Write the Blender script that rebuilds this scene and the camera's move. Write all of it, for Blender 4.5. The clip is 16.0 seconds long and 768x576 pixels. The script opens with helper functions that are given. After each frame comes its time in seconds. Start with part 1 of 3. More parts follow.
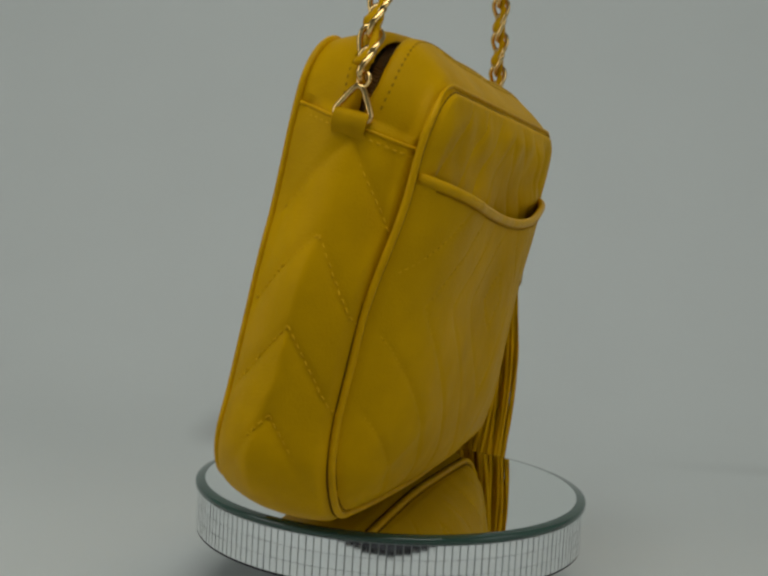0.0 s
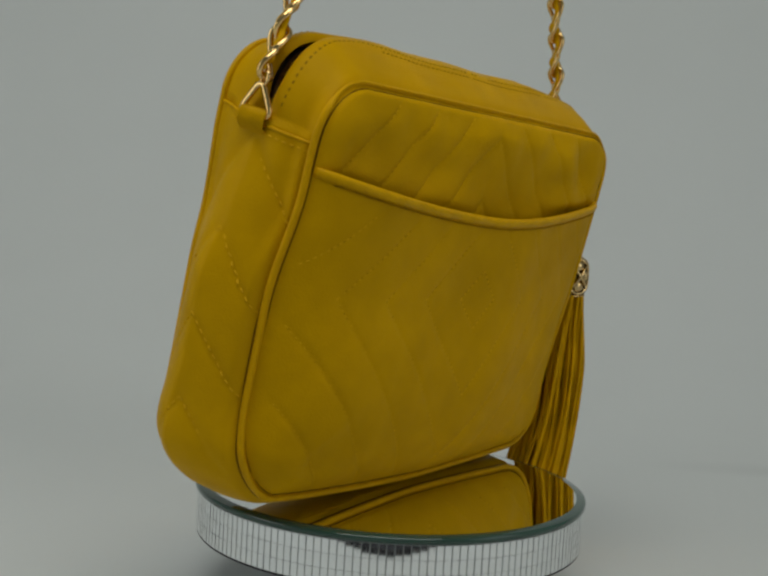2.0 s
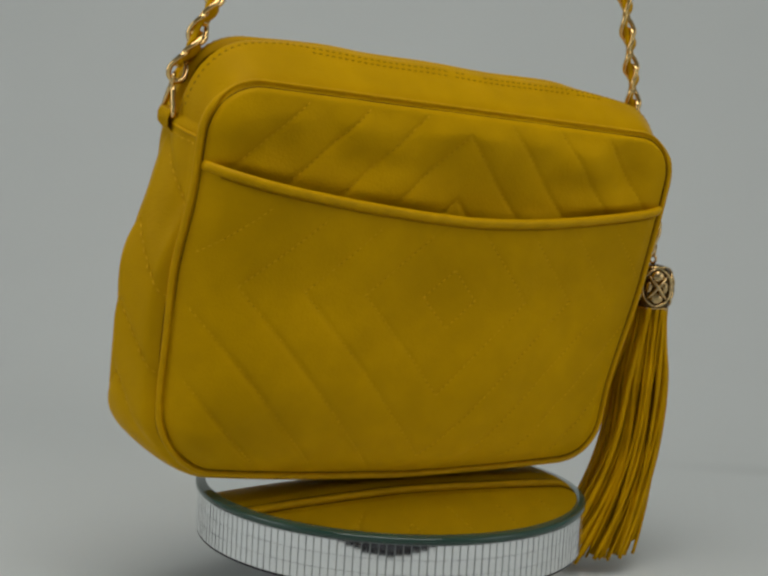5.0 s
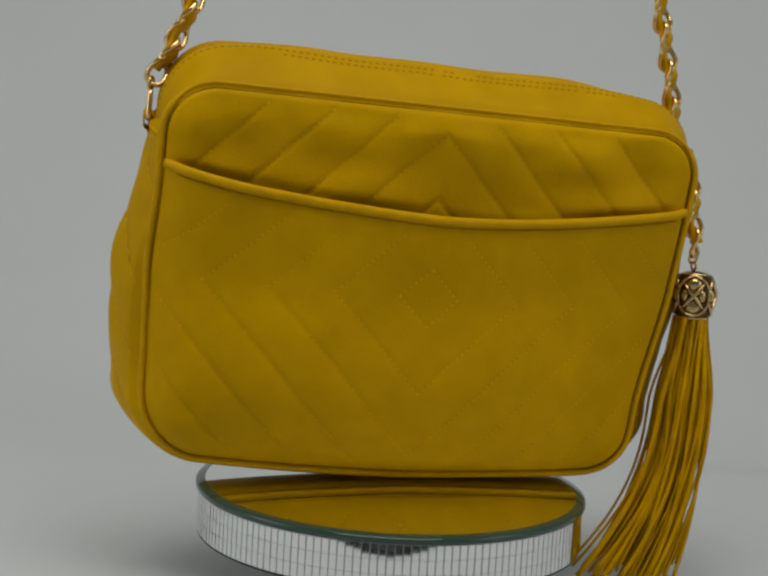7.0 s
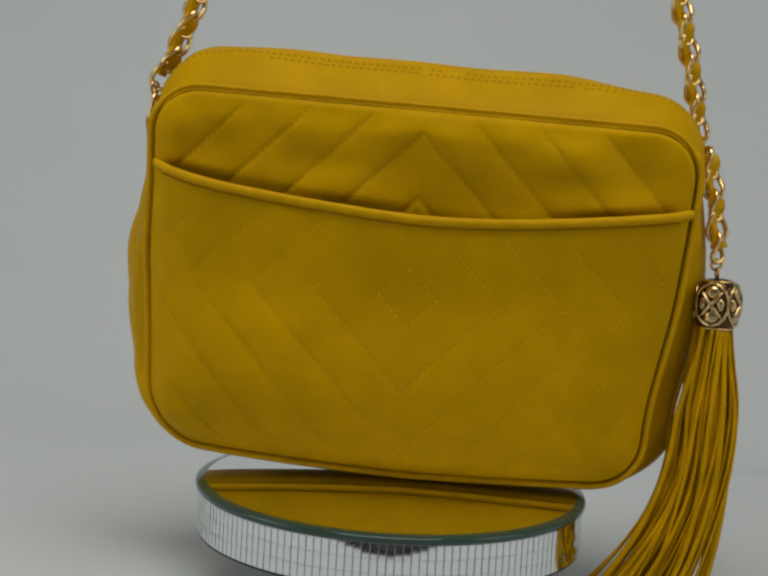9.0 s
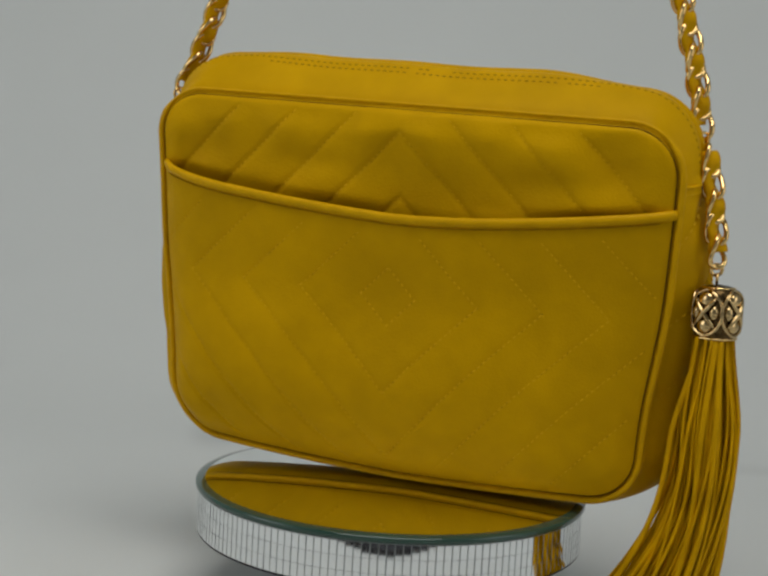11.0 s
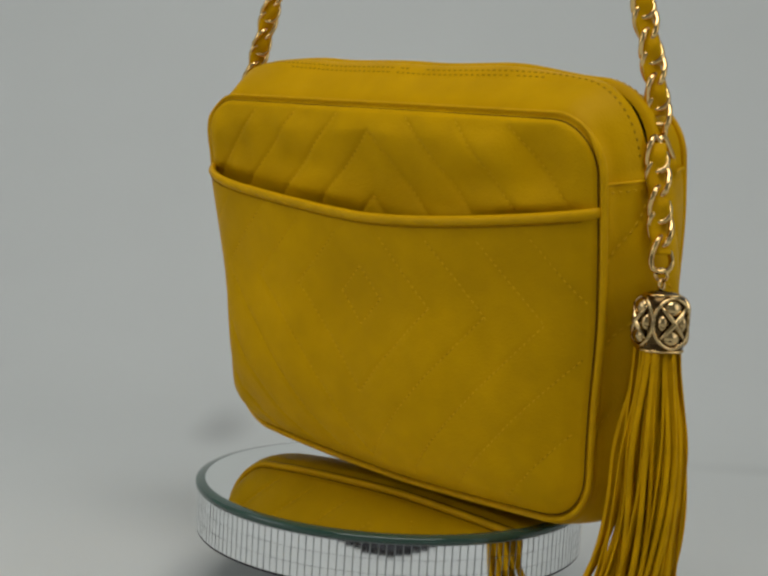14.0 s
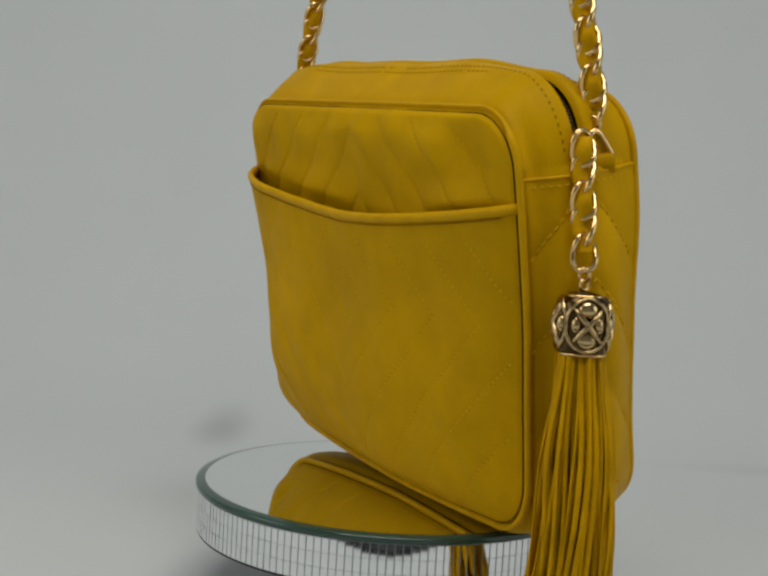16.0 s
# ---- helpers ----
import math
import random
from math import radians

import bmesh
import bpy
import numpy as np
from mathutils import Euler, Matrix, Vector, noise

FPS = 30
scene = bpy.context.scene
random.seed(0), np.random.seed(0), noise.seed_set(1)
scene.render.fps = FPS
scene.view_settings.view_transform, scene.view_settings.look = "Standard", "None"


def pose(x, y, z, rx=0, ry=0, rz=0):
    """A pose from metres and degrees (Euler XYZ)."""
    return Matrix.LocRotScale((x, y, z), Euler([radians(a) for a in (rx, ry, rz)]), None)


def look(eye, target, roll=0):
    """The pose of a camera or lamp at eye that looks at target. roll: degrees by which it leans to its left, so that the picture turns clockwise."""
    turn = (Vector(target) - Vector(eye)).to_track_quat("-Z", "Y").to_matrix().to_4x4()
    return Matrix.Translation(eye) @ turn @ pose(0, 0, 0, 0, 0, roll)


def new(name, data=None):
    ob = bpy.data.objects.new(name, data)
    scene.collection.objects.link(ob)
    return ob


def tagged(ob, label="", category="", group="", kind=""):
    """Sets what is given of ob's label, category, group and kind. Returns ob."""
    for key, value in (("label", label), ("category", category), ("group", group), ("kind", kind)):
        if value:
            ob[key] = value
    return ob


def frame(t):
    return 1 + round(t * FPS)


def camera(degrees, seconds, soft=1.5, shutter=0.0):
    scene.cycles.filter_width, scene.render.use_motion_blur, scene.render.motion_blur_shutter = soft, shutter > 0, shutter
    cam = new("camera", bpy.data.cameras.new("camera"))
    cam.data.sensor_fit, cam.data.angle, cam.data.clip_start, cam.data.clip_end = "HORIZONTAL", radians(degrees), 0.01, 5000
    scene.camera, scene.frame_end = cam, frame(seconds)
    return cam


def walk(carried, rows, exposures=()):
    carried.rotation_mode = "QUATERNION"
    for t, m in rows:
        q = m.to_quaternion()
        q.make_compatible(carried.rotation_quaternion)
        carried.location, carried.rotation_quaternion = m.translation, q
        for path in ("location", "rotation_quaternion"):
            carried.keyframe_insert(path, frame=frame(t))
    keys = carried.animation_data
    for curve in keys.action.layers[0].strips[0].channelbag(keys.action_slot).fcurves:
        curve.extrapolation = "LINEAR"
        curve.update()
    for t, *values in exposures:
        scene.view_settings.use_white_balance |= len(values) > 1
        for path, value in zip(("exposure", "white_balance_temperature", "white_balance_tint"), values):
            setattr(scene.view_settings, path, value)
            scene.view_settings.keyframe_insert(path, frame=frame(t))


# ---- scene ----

cos, sin, pi, sqrt, exp = math.cos, math.sin, math.pi, math.sqrt, math.exp

# ---------------------------------------------------------------- camera
EYE = Vector((0.0, -0.63945, 0.15780))
YAW, PITCH = radians(-0.848), radians(5.170)
AIM = EYE + Vector((sin(YAW) * cos(PITCH), cos(YAW) * cos(PITCH), -sin(PITCH)))
cam = camera(33.953, 16.0, soft=2.7)
walk(cam, [(0, look(EYE, AIM, 3.384)), (16, look(EYE, AIM, 3.384))],
     exposures=[(0, -0.34, 6500, 5), (4, -0.21, 6500, 8), (9, -0.11, 6500, 10), (16, -0.04, 6500, 10)])

# ---------------------------------------------------------------- light
world = bpy.data.worlds.new("world")
scene.world = world
world.use_nodes = True
world.node_tree.nodes["Background"].inputs[0].default_value = (0.80, 0.90, 1.0, 1)
world.node_tree.nodes["Background"].inputs[1].default_value = 0.02


def softbox(name, eye, target, w, h, power, colour):
    data = bpy.data.lights.new(name, "AREA")
    data.shape, data.size, data.size_y, data.energy, data.color = "RECTANGLE", w, h, power, colour
    ob = new(name, data)
    ob.matrix_world = look(eye, target)
    return ob


softbox("softbox_overhead", (0.0, -0.52, 1.52), (0, 0.05, 0), 1.2, 0.9, 17.6, (1.0, 0.985, 0.96))
softbox("softbox_left", (-1.12, -0.36, 0.44), (0, 0, 0.02), 0.6, 0.8, 2.9, (0.97, 0.985, 1.0))
softbox("softbox_right", (1.12, -0.52, 0.44), (0, 0, 0.02), 0.6, 0.8, 2.3, (0.97, 0.985, 1.0))


# ---------------------------------------------------------------- materials
def material(name, colour, rough=0.5, metal=0.0, spread=0.0, scale=40.0, grain=0.0, grain_scale=900.0,
             stain=0.0, stain_scale=9.0, coat=0.0, spec=0.5, rough_var=0.0):
    """A surface with colour variation at two scales, a fine relief, and uneven gloss."""
    m = bpy.data.materials.new(name)
    m.use_nodes = True
    nt = m.node_tree
    b = nt.nodes["Principled BSDF"]
    b.inputs["Base Color"].default_value = (*colour, 1)
    b.inputs["Roughness"].default_value = rough
    b.inputs["Metallic"].default_value = metal
    b.inputs["Coat Weight"].default_value = coat
    b.inputs["Specular IOR Level"].default_value = spec
    coord = nt.nodes.new("ShaderNodeTexCoord")
    link = nt.links.new

    def noise_node(sc, detail=4.0):
        n = nt.nodes.new("ShaderNodeTexNoise")
        n.inputs["Scale"].default_value, n.inputs["Detail"].default_value = sc, detail
        link(coord.outputs["Object"], n.inputs["Vector"])
        return n

    def ramp(source, low, high, a=0.3, z=0.7):
        r = nt.nodes.new("ShaderNodeMapRange")
        r.inputs["From Min"].default_value, r.inputs["From Max"].default_value = a, z
        r.inputs["To Min"].default_value, r.inputs["To Max"].default_value = low, high
        link(source, r.inputs["Value"])
        return r.outputs["Result"]

    if spread or stain:
        one = ramp(noise_node(scale).outputs["Fac"], 1 - spread, 1 + spread)
        two = ramp(noise_node(stain_scale, 3.0).outputs["Fac"], 1 - stain, 1 + stain * 0.4)
        mul = nt.nodes.new("ShaderNodeMath")
        mul.operation = "MULTIPLY"
        link(one, mul.inputs[0])
        link(two, mul.inputs[1])
        mix = nt.nodes.new("ShaderNodeVectorMath")
        mix.operation = "SCALE"
        mix.inputs[0].default_value = colour
        link(mul.outputs[0], mix.inputs["Scale"])
        link(mix.outputs["Vector"], b.inputs["Base Color"])
    if rough_var:
        link(ramp(noise_node(scale * 0.6).outputs["Fac"], rough - rough_var, rough + rough_var), b.inputs["Roughness"])
    if grain:
        v = nt.nodes.new("ShaderNodeTexVoronoi")
        v.inputs["Scale"].default_value = grain_scale
        link(coord.outputs["Object"], v.inputs["Vector"])
        add = nt.nodes.new("ShaderNodeMath")
        add.operation = "ADD"
        link(v.outputs["Distance"], add.inputs[0])
        link(ramp(noise_node(grain_scale * 0.16, 5.0).outputs["Fac"], 0.0, 1.6, 0.0, 1.0), add.inputs[1])
        bump = nt.nodes.new("ShaderNodeBump")
        bump.inputs["Strength"].default_value = grain
        bump.inputs["Distance"].default_value = 0.0006
        link(add.outputs[0], bump.inputs["Height"])
        link(bump.outputs["Normal"], b.inputs["Normal"])
    return m


YELLOW = (0.596, 0.326, 0.0)
M_leather = material("yellow_leather", YELLOW, 0.55, spread=0.05, scale=70, grain=0.22, stain=0.16, stain_scale=13, spec=0.04, rough_var=0.07)
M_gusset = material("yellow_gusset_leather", YELLOW, 0.50, spread=0.05, scale=60, grain=0.18, stain=0.15, stain_scale=16, spec=0.05, rough_var=0.06)
M_piping = material("yellow_piping_leather", (0.61, 0.330, 0.0), 0.46, spread=0.08, scale=120, grain=0.12, spec=0.08)
M_suede = material("yellow_fringe_leather", (0.60, 0.318, 0.0), 0.55, spread=0.14, scale=60, grain=0.3, stain=0.08, stain_scale=30, spec=0.06)
M_thread = material("mustard_thread", (0.66, 0.375, 0.006), 0.7, spread=0.10, scale=300, spec=0.1)
M_zip_thread = material("olive_zip_thread", (0.30, 0.158, 0.002), 0.7, spread=0.10, scale=300, spec=0.1)
# Seam brown, made darker to carry the shade of the folds.
M_seam = material("brown_seam_fold_shade", (0.12, 0.054, 0.002), 0.8, spread=0.2, scale=200, spec=0.1)
M_hole = material("needle_mark_leather", (0.30, 0.140, 0.002), 0.8, spread=0.25, scale=250, spec=0.05)
M_lining = material("dark_lining", (0.030, 0.018, 0.006), 0.8, spread=0.2, scale=200)
M_teeth = material("dark_brass_teeth", (0.22, 0.13, 0.05), 0.35, metal=1.0, spread=0.1, scale=500)
M_gold = material("gold_plated_metal", (0.82, 0.56, 0.22), 0.14, metal=1.0, spread=0.06, scale=300, rough_var=0.05)
M_lobe = material("worn_gold_metal", (0.60, 0.43, 0.20), 0.14, metal=1.0, spread=0.10, scale=160, rough_var=0.04)
# Antiqued cap shell, with dark reflections put into its base colour.
M_antique = material("antiqued_gold_metal", (0.10, 0.062, 0.024), 0.25, metal=1.0, spread=0.25, scale=260, rough_var=0.08)
M_mirror = material("mirror_silvering", (0.90, 0.92, 0.91), 0.004, metal=1.0)
M_glass_edge = material("green_glass_edge", (0.024, 0.062, 0.045), 0.06, spread=0.1, scale=30, spec=0.6)
M_tile = material("mirror_tile", (0.86, 0.88, 0.89), 0.05, metal=1.0, spread=0.03, scale=90)
M_grout = material("grey_tile_joint", (0.50, 0.51, 0.51), 0.6, spread=0.1, scale=200)
M_foot = material("black_plastic", (0.012, 0.011, 0.016), 0.45, spread=0.1, scale=80)
M_paper = material("pale_grey_paper", (0.620, 0.645, 0.632), 0.85, spread=0.012, scale=5, grain=0.05, grain_scale=500, stain=0.03, stain_scale=2.2, spec=0.2)


def add_dark_oval(m, x, y, rx, ry, depth):
    """Darkens the paper in a soft oval, at its place on the sheet."""
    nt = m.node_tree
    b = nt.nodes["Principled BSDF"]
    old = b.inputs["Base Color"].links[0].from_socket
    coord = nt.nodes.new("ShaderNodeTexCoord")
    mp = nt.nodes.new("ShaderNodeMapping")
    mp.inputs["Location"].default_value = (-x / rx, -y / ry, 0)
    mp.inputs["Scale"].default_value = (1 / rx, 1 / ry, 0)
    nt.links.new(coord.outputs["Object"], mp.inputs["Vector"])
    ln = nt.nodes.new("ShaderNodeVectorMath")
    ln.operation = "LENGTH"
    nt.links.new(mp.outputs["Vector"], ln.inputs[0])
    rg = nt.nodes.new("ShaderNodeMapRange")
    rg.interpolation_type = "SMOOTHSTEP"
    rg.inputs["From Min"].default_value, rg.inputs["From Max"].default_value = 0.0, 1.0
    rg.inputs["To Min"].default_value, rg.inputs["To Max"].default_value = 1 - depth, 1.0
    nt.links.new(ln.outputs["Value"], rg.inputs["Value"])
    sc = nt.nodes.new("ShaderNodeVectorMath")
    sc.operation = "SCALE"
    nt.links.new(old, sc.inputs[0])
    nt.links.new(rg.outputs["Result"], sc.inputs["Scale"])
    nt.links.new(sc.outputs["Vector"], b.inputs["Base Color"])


add_dark_oval(M_paper, -0.141, 0.380, 0.034, 0.085, 0.24)
add_dark_oval(M_paper, 0.300, 0.350, 0.120, 0.030, 0.07)
M_wall = material("plain_bounce_surface", (0.40, 0.41, 0.41), 0.8, spread=0.03, scale=3)


# ---------------------------------------------------------------- mesh helpers
def mesh_part(name, verts, faces, mat, parent=None, label="", smooth=True):
    me = bpy.data.meshes.new(name)
    me.from_pydata([tuple(v) for v in verts], [], faces)
    me.materials.append(mat)
    if smooth:
        me.polygons.foreach_set("use_smooth", [True] * len(me.polygons))
    me.update()
    ob = new(name, me)
    ob.parent = parent
    if label:
        ob["label"] = label
    return ob


def part(name, bm, mat, parent=None, label="", smooth=True):
    bmesh.ops.recalc_face_normals(bm, faces=bm.faces)
    me = bpy.data.meshes.new(name)
    bm.to_mesh(me)
    bm.free()
    me.materials.append(mat)
    if smooth:
        me.polygons.foreach_set("use_smooth", [True] * len(me.polygons))
    ob = new(name, me)
    ob.parent = parent
    if label:
        ob["label"] = label
    return ob


def quads(rows, cols, ring=False, flip=False):
    out = []
    for i in range(rows - 1):
        for j in range(cols if ring else cols - 1):
            k = (j + 1) % cols
            f = (i * cols + j, i * cols + k, (i + 1) * cols + k, (i + 1) * cols + j)
            out.append(f[::-1] if flip else f)
    return out


def tube(path, radius, seg=8, closed=False, flat=1.0, up=None):
    """Vertices and faces of a round (or flattened) bar along a path."""
    pts = [Vector(q) for q in path]
    n = len(pts)
    verts, last = [], up
    for i, q in enumerate(pts):
        a = pts[(i - 1) % n] if closed or i else q
        b = pts[(i + 1) % n] if closed or i < n - 1 else q
        t = (b - a).normalized()
        if last is None:
            last = Vector((0, 0, 1)) if abs(t.z) < 0.9 else Vector((0, 1, 0))
        side = t.cross(last)
        side.normalize()
        last = side.cross(t)
        r = radius(i / max(1, n - 1)) if callable(radius) else radius
        for k in range(seg):
            w = 2 * pi * k / seg
            verts.append(q + side * (r * cos(w)) + last * (r * flat * sin(w)))
    faces = quads(n, seg, ring=True)
    if closed:
        o = (n - 1) * seg
        faces += [(o + k, o + (k + 1) % seg, (k + 1) % seg, k) for k in range(seg)]
    else:
        faces += [tuple(range(seg))[::-1], tuple((n - 1) * seg + k for k in range(seg))]
    return verts, faces


def joined(pieces):
    verts, faces = [], []
    for v, f in pieces:
        o = len(verts)
        verts += v
        faces += [tuple(i + o for i in q) for q in f]
    return verts, faces


def clamp(a, lo=0.0, hi=1.0):
    return max(lo, min(hi, a))


def ease(a):
    a = clamp(a)
    return a * a * (3 - 2 * a)


# ---------------------------------------------------------------- studio
def grid_sheet(name, profile, x0, x1, cols, mat, kind, label):
    verts = [(x0 + (x1 - x0) * j / (cols - 1), y, z) for y, z in profile for j in range(cols)]
    ob = mesh_part(name, verts, quads(len(profile), cols), mat)
    return tagged(ob, label, "", "", kind)


TABLE_Z = -0.0600


def studio():
    prof = [(-1.2, TABLE_Z), (-0.3, TABLE_Z), (0.0, TABLE_Z), (0.35, TABLE_Z)]
    for i in range(1, 13):
        a = pi / 2 * i / 12
        prof.append((0.35 + 0.45 * sin(a), TABLE_Z + 0.45 * (1 - cos(a))))
    prof += [(0.80, 0.9), (0.80, 1.5)]
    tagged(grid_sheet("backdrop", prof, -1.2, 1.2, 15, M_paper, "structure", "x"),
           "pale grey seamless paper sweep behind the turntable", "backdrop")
    # unseen walls, floor and ceiling added round the set to bounce light
    def slab(name, x0, x1, y0, y1, z0, z1, label, cat):
        bm = bmesh.new()
        bmesh.ops.create_cube(bm, size=1)
        for v in bm.verts:
            v.co = Vector(((x0 + x1) / 2 + v.co.x * (x1 - x0), (y0 + y1) / 2 + v.co.y * (y1 - y0), (z0 + z1) / 2 + v.co.z * (z1 - z0)))
        ob = part(name, bm, M_wall, smooth=False)
        return tagged(ob, label, cat, "", "structure")

    f = TABLE_Z - 0.002
    slab("floor", -1.25, 1.25, -1.6, 1.0, f - 0.02, f, "white table surface under the paper sweep", "floor")
    slab("ceiling", -1.25, 1.25, -1.6, 1.0, 1.6, 1.62, "plain ceiling added out of view to bounce light", "ceiling")
    slab("wall_north", -1.25, 1.25, 1.0, 1.02, f, 1.6, "plain wall added out of view to bounce light", "wall")
    slab("wall_south", -1.25, 1.25, -1.62, -1.6, f, 1.6, "plain wall added out of view to bounce light", "wall")
    slab("wall_west", -1.27, -1.25, -1.6, 1.0, f, 1.6, "plain wall added out of view to bounce light", "wall")
    slab("wall_east", 1.25, 1.27, -1.6, 1.0, f, 1.6, "plain wall added out of view to bounce light", "wall")


studio()

# ---------------------------------------------------------------- turntable
GLASS_R, GLASS_T, MIRROR_R = 0.100, 0.0035, 0.0952
DRUM_R, DRUM_Z0 = 0.0988, -0.0245
COLS, ROWS = 168, 3


def lathe(profile, seg=192):
    verts = [(r * cos(2 * pi * k / seg), r * sin(2 * pi * k / seg), z) for r, z in profile for k in range(seg)]
    faces = quads(len(profile), seg, ring=True)
    return verts, faces


def turntable():
    tt = tagged(new("turntable"), "round motorised turntable with mirror glass top and mirror-tiled rim", "turntable")
    tt.location = (0, 0, TABLE_Z)
    dz = -TABLE_Z
    v, f = lathe([(0.0001, DRUM_Z0 + dz), (DRUM_R - 0.0012, DRUM_Z0 + dz), (DRUM_R - 0.0009, DRUM_Z0 + 0.0006 + dz),
                  (DRUM_R - 0.0009, -GLASS_T - 0.0004 + dz), (0.0001, -GLASS_T - 0.0002 + dz)])
    mesh_part("drum", v, f, M_grout, tt, "grey drum behind the mirror tiles", smooth=False)
    v, f = lathe([(0.0001, 0.0), (0.050, 0.0), (0.0515, 0.0008), (0.052, 0.003), (0.052, DRUM_Z0 - 0.002 + dz), (0.0978, DRUM_Z0 - 0.0014 + dz), (0.0986, DRUM_Z0 - 0.001 + dz), (0.0986, DRUM_Z0 - 0.0002 + dz), (0.0001, DRUM_Z0 + dz)])
    mesh_part("base", v, f, M_foot, tt, "black plastic base", smooth=False)
    # mirror tiles, three rows round the rim
    h = (-GLASS_T - 0.0006 - DRUM_Z0) / ROWS
    w = 2 * DRUM_R * math.tan(pi / COLS)
    bm = bmesh.new()
    a, b, dpt = w / 2 - 0.00028, h / 2 - 0.00008, 0.0011
    corners = ((-1, -1), (1, -1), (1, 1), (-1, 1))
    face = [bm.verts.new((0, sx * a, sz * b)) for sx, sz in corners]
    back = [bm.verts.new((-dpt, sx * a, sz * b)) for sx, sz in corners]
    bm.faces.new(face)
    for i in range(4):
        j = (i + 1) % 4
        bm.faces.new((back[i], back[j], face[j], face[i]))
    bmesh.ops.recalc_face_normals(bm, faces=bm.faces)
    me = bpy.data.meshes.new("mirror_tile")
    bm.to_mesh(me)
    bm.free()
    me.materials.append(M_tile)
    rng = random.Random(4)
    rest = []
    vs = [v.co.copy() for v in me.vertices]
    fs = [tuple(q.vertices) for q in me.polygons]
    for r in range(ROWS):
        for c in range(COLS):
            ang = 2 * pi * (c + 0.5) / COLS
            m = Matrix.Translation((DRUM_R * cos(ang), DRUM_R * sin(ang), DRUM_Z0 + dz + h * (r + 0.5))) @ Matrix.Rotation(ang, 4, "Z")
            m = m @ pose(rng.uniform(-0.00006, 0.00006), 0, 0, 0, rng.gauss(0, 0.10), rng.gauss(0, 0.16))
            if -170 < math.degrees(ang) - 360 < -10:
                ob = new("mirror_tile", me)
                ob.parent, ob.matrix_basis = tt, m
            else:
                rest.append(([m @ q for q in vs], fs))
    v, f = joined(rest)
    tagged(mesh_part("mirror_tiles", v, f, M_tile, tt, smooth=False), kind="stuff")
    return tt


turntable_ob = turntable()


def mirror_disc():
    disc = tagged(new("mirror_disc"), "round mirror glass plate with a dark green edge", "mirror")
    v, f = lathe([(0.0001, 0.0), (MIRROR_R, 0.0)])
    mesh_part("mirror", v, f, M_mirror, disc, "clear mirror surface", smooth=False)
    v, f = lathe([(MIRROR_R, 0.0), (GLASS_R - 0.0008, -0.0005), (GLASS_R - 0.0002, -0.0009), (GLASS_R, -0.0014), (GLASS_R, -GLASS_T + 0.0004), (GLASS_R - 0.0004, -GLASS_T), (0.0001, -GLASS_T)])
    mesh_part("bevelled_edge", v, f, M_glass_edge, disc, "dark green bevelled glass edge")
    return disc


disc_ob = mirror_disc()


def black_slab():
    """A flat black slab added before the turntable, seen only in the rim's tiles."""
    bm = bmesh.new()
    bmesh.ops.create_cube(bm, size=1)
    for v in bm.verts:
        v.co = Vector((v.co.x * 0.54, v.co.y * 0.10, v.co.z * 0.004))
    bmesh.ops.bevel(bm, geom=[e for e in bm.edges if abs(e.verts[0].co.z - e.verts[1].co.z) > 0.001], offset=0.02, segments=5, affect="EDGES")
    ob = part("black_slab", bm, M_foot, smooth=False)
    ob.location = (0.048, -0.313, TABLE_Z + 0.002)
    tagged(ob, "flat black slab added out of view on the paper, mirrored in the turntable rim", "mat")


black_slab()

# ---------------------------------------------------------------- handbag surfaces
TOP, BOT, RC, DEPTH = 0.194, 0.0105, 0.025, 0.0565
PIVOT = 0.1035
LINES = (0.014, 0.045, 0.0755, 0.106, 0.1365, 0.167, 0.198)
SLOPE = 1.04


def half(z):
    hw = 0.1275 + 0.0045 * ease((z - 0.02) / 0.15)
    if z > TOP - RC:
        d = min(RC, z - (TOP - RC))
        return hw - RC + sqrt(max(0, RC * RC - d * d))
    if z < BOT + RC:
        d = min(RC, BOT + RC - z)
        return hw - RC + sqrt(max(0, RC * RC - d * d))
    return hw


def sag(x, z):
    """The bottom edge hangs a little in the middle."""
    hang = 1 - clamp(abs(x) / 0.108) ** 1.3 if x > 0 else 1 - clamp(-x / 0.140) ** 2.6
    return -0.0066 * hang * clamp(1 - (z - BOT) / 0.06)


def seam_y(x, z):
    """The front seam is not quite flat: it twists back low down, most on the right."""
    left = -0.0010 + 0.0010 * ease((0.185 - z) / 0.025) + 0.0048 * ease((0.150 - z) / 0.06) - 0.0042 * ease((0.056 - z) / 0.046)
    right = 0.0038 - 0.0025 * ease((0.06 - z) / 0.05)
    a = clamp((x + 0.131) / 0.262)
    return left + (right - left) * a


def warp(x, z):
    """The lower right side is drawn in, the upper left side a little pushed out."""
    return x * (1 - 0.032 * ease((0.115 - z) / 0.07)) if x > 0 else x * (1 + 0.009 * ease((z - 0.10) / 0.05) + 0.036 * ease((z - 0.008) / 0.035) * ease((0.150 - z) / 0.05))


def edge_gap(x, z):
    """How far a point of the panel lies inside the seam line."""
    qx = abs(x) - (0.1275 + 0.0045 * ease((z - 0.02) / 0.15) - RC)
    qz = abs(z - (TOP + BOT) / 2) - ((TOP - BOT) / 2 - RC)
    return RC - sqrt(max(0, qx) ** 2 + max(0, qz) ** 2) - min(max(qx, qz), 0)


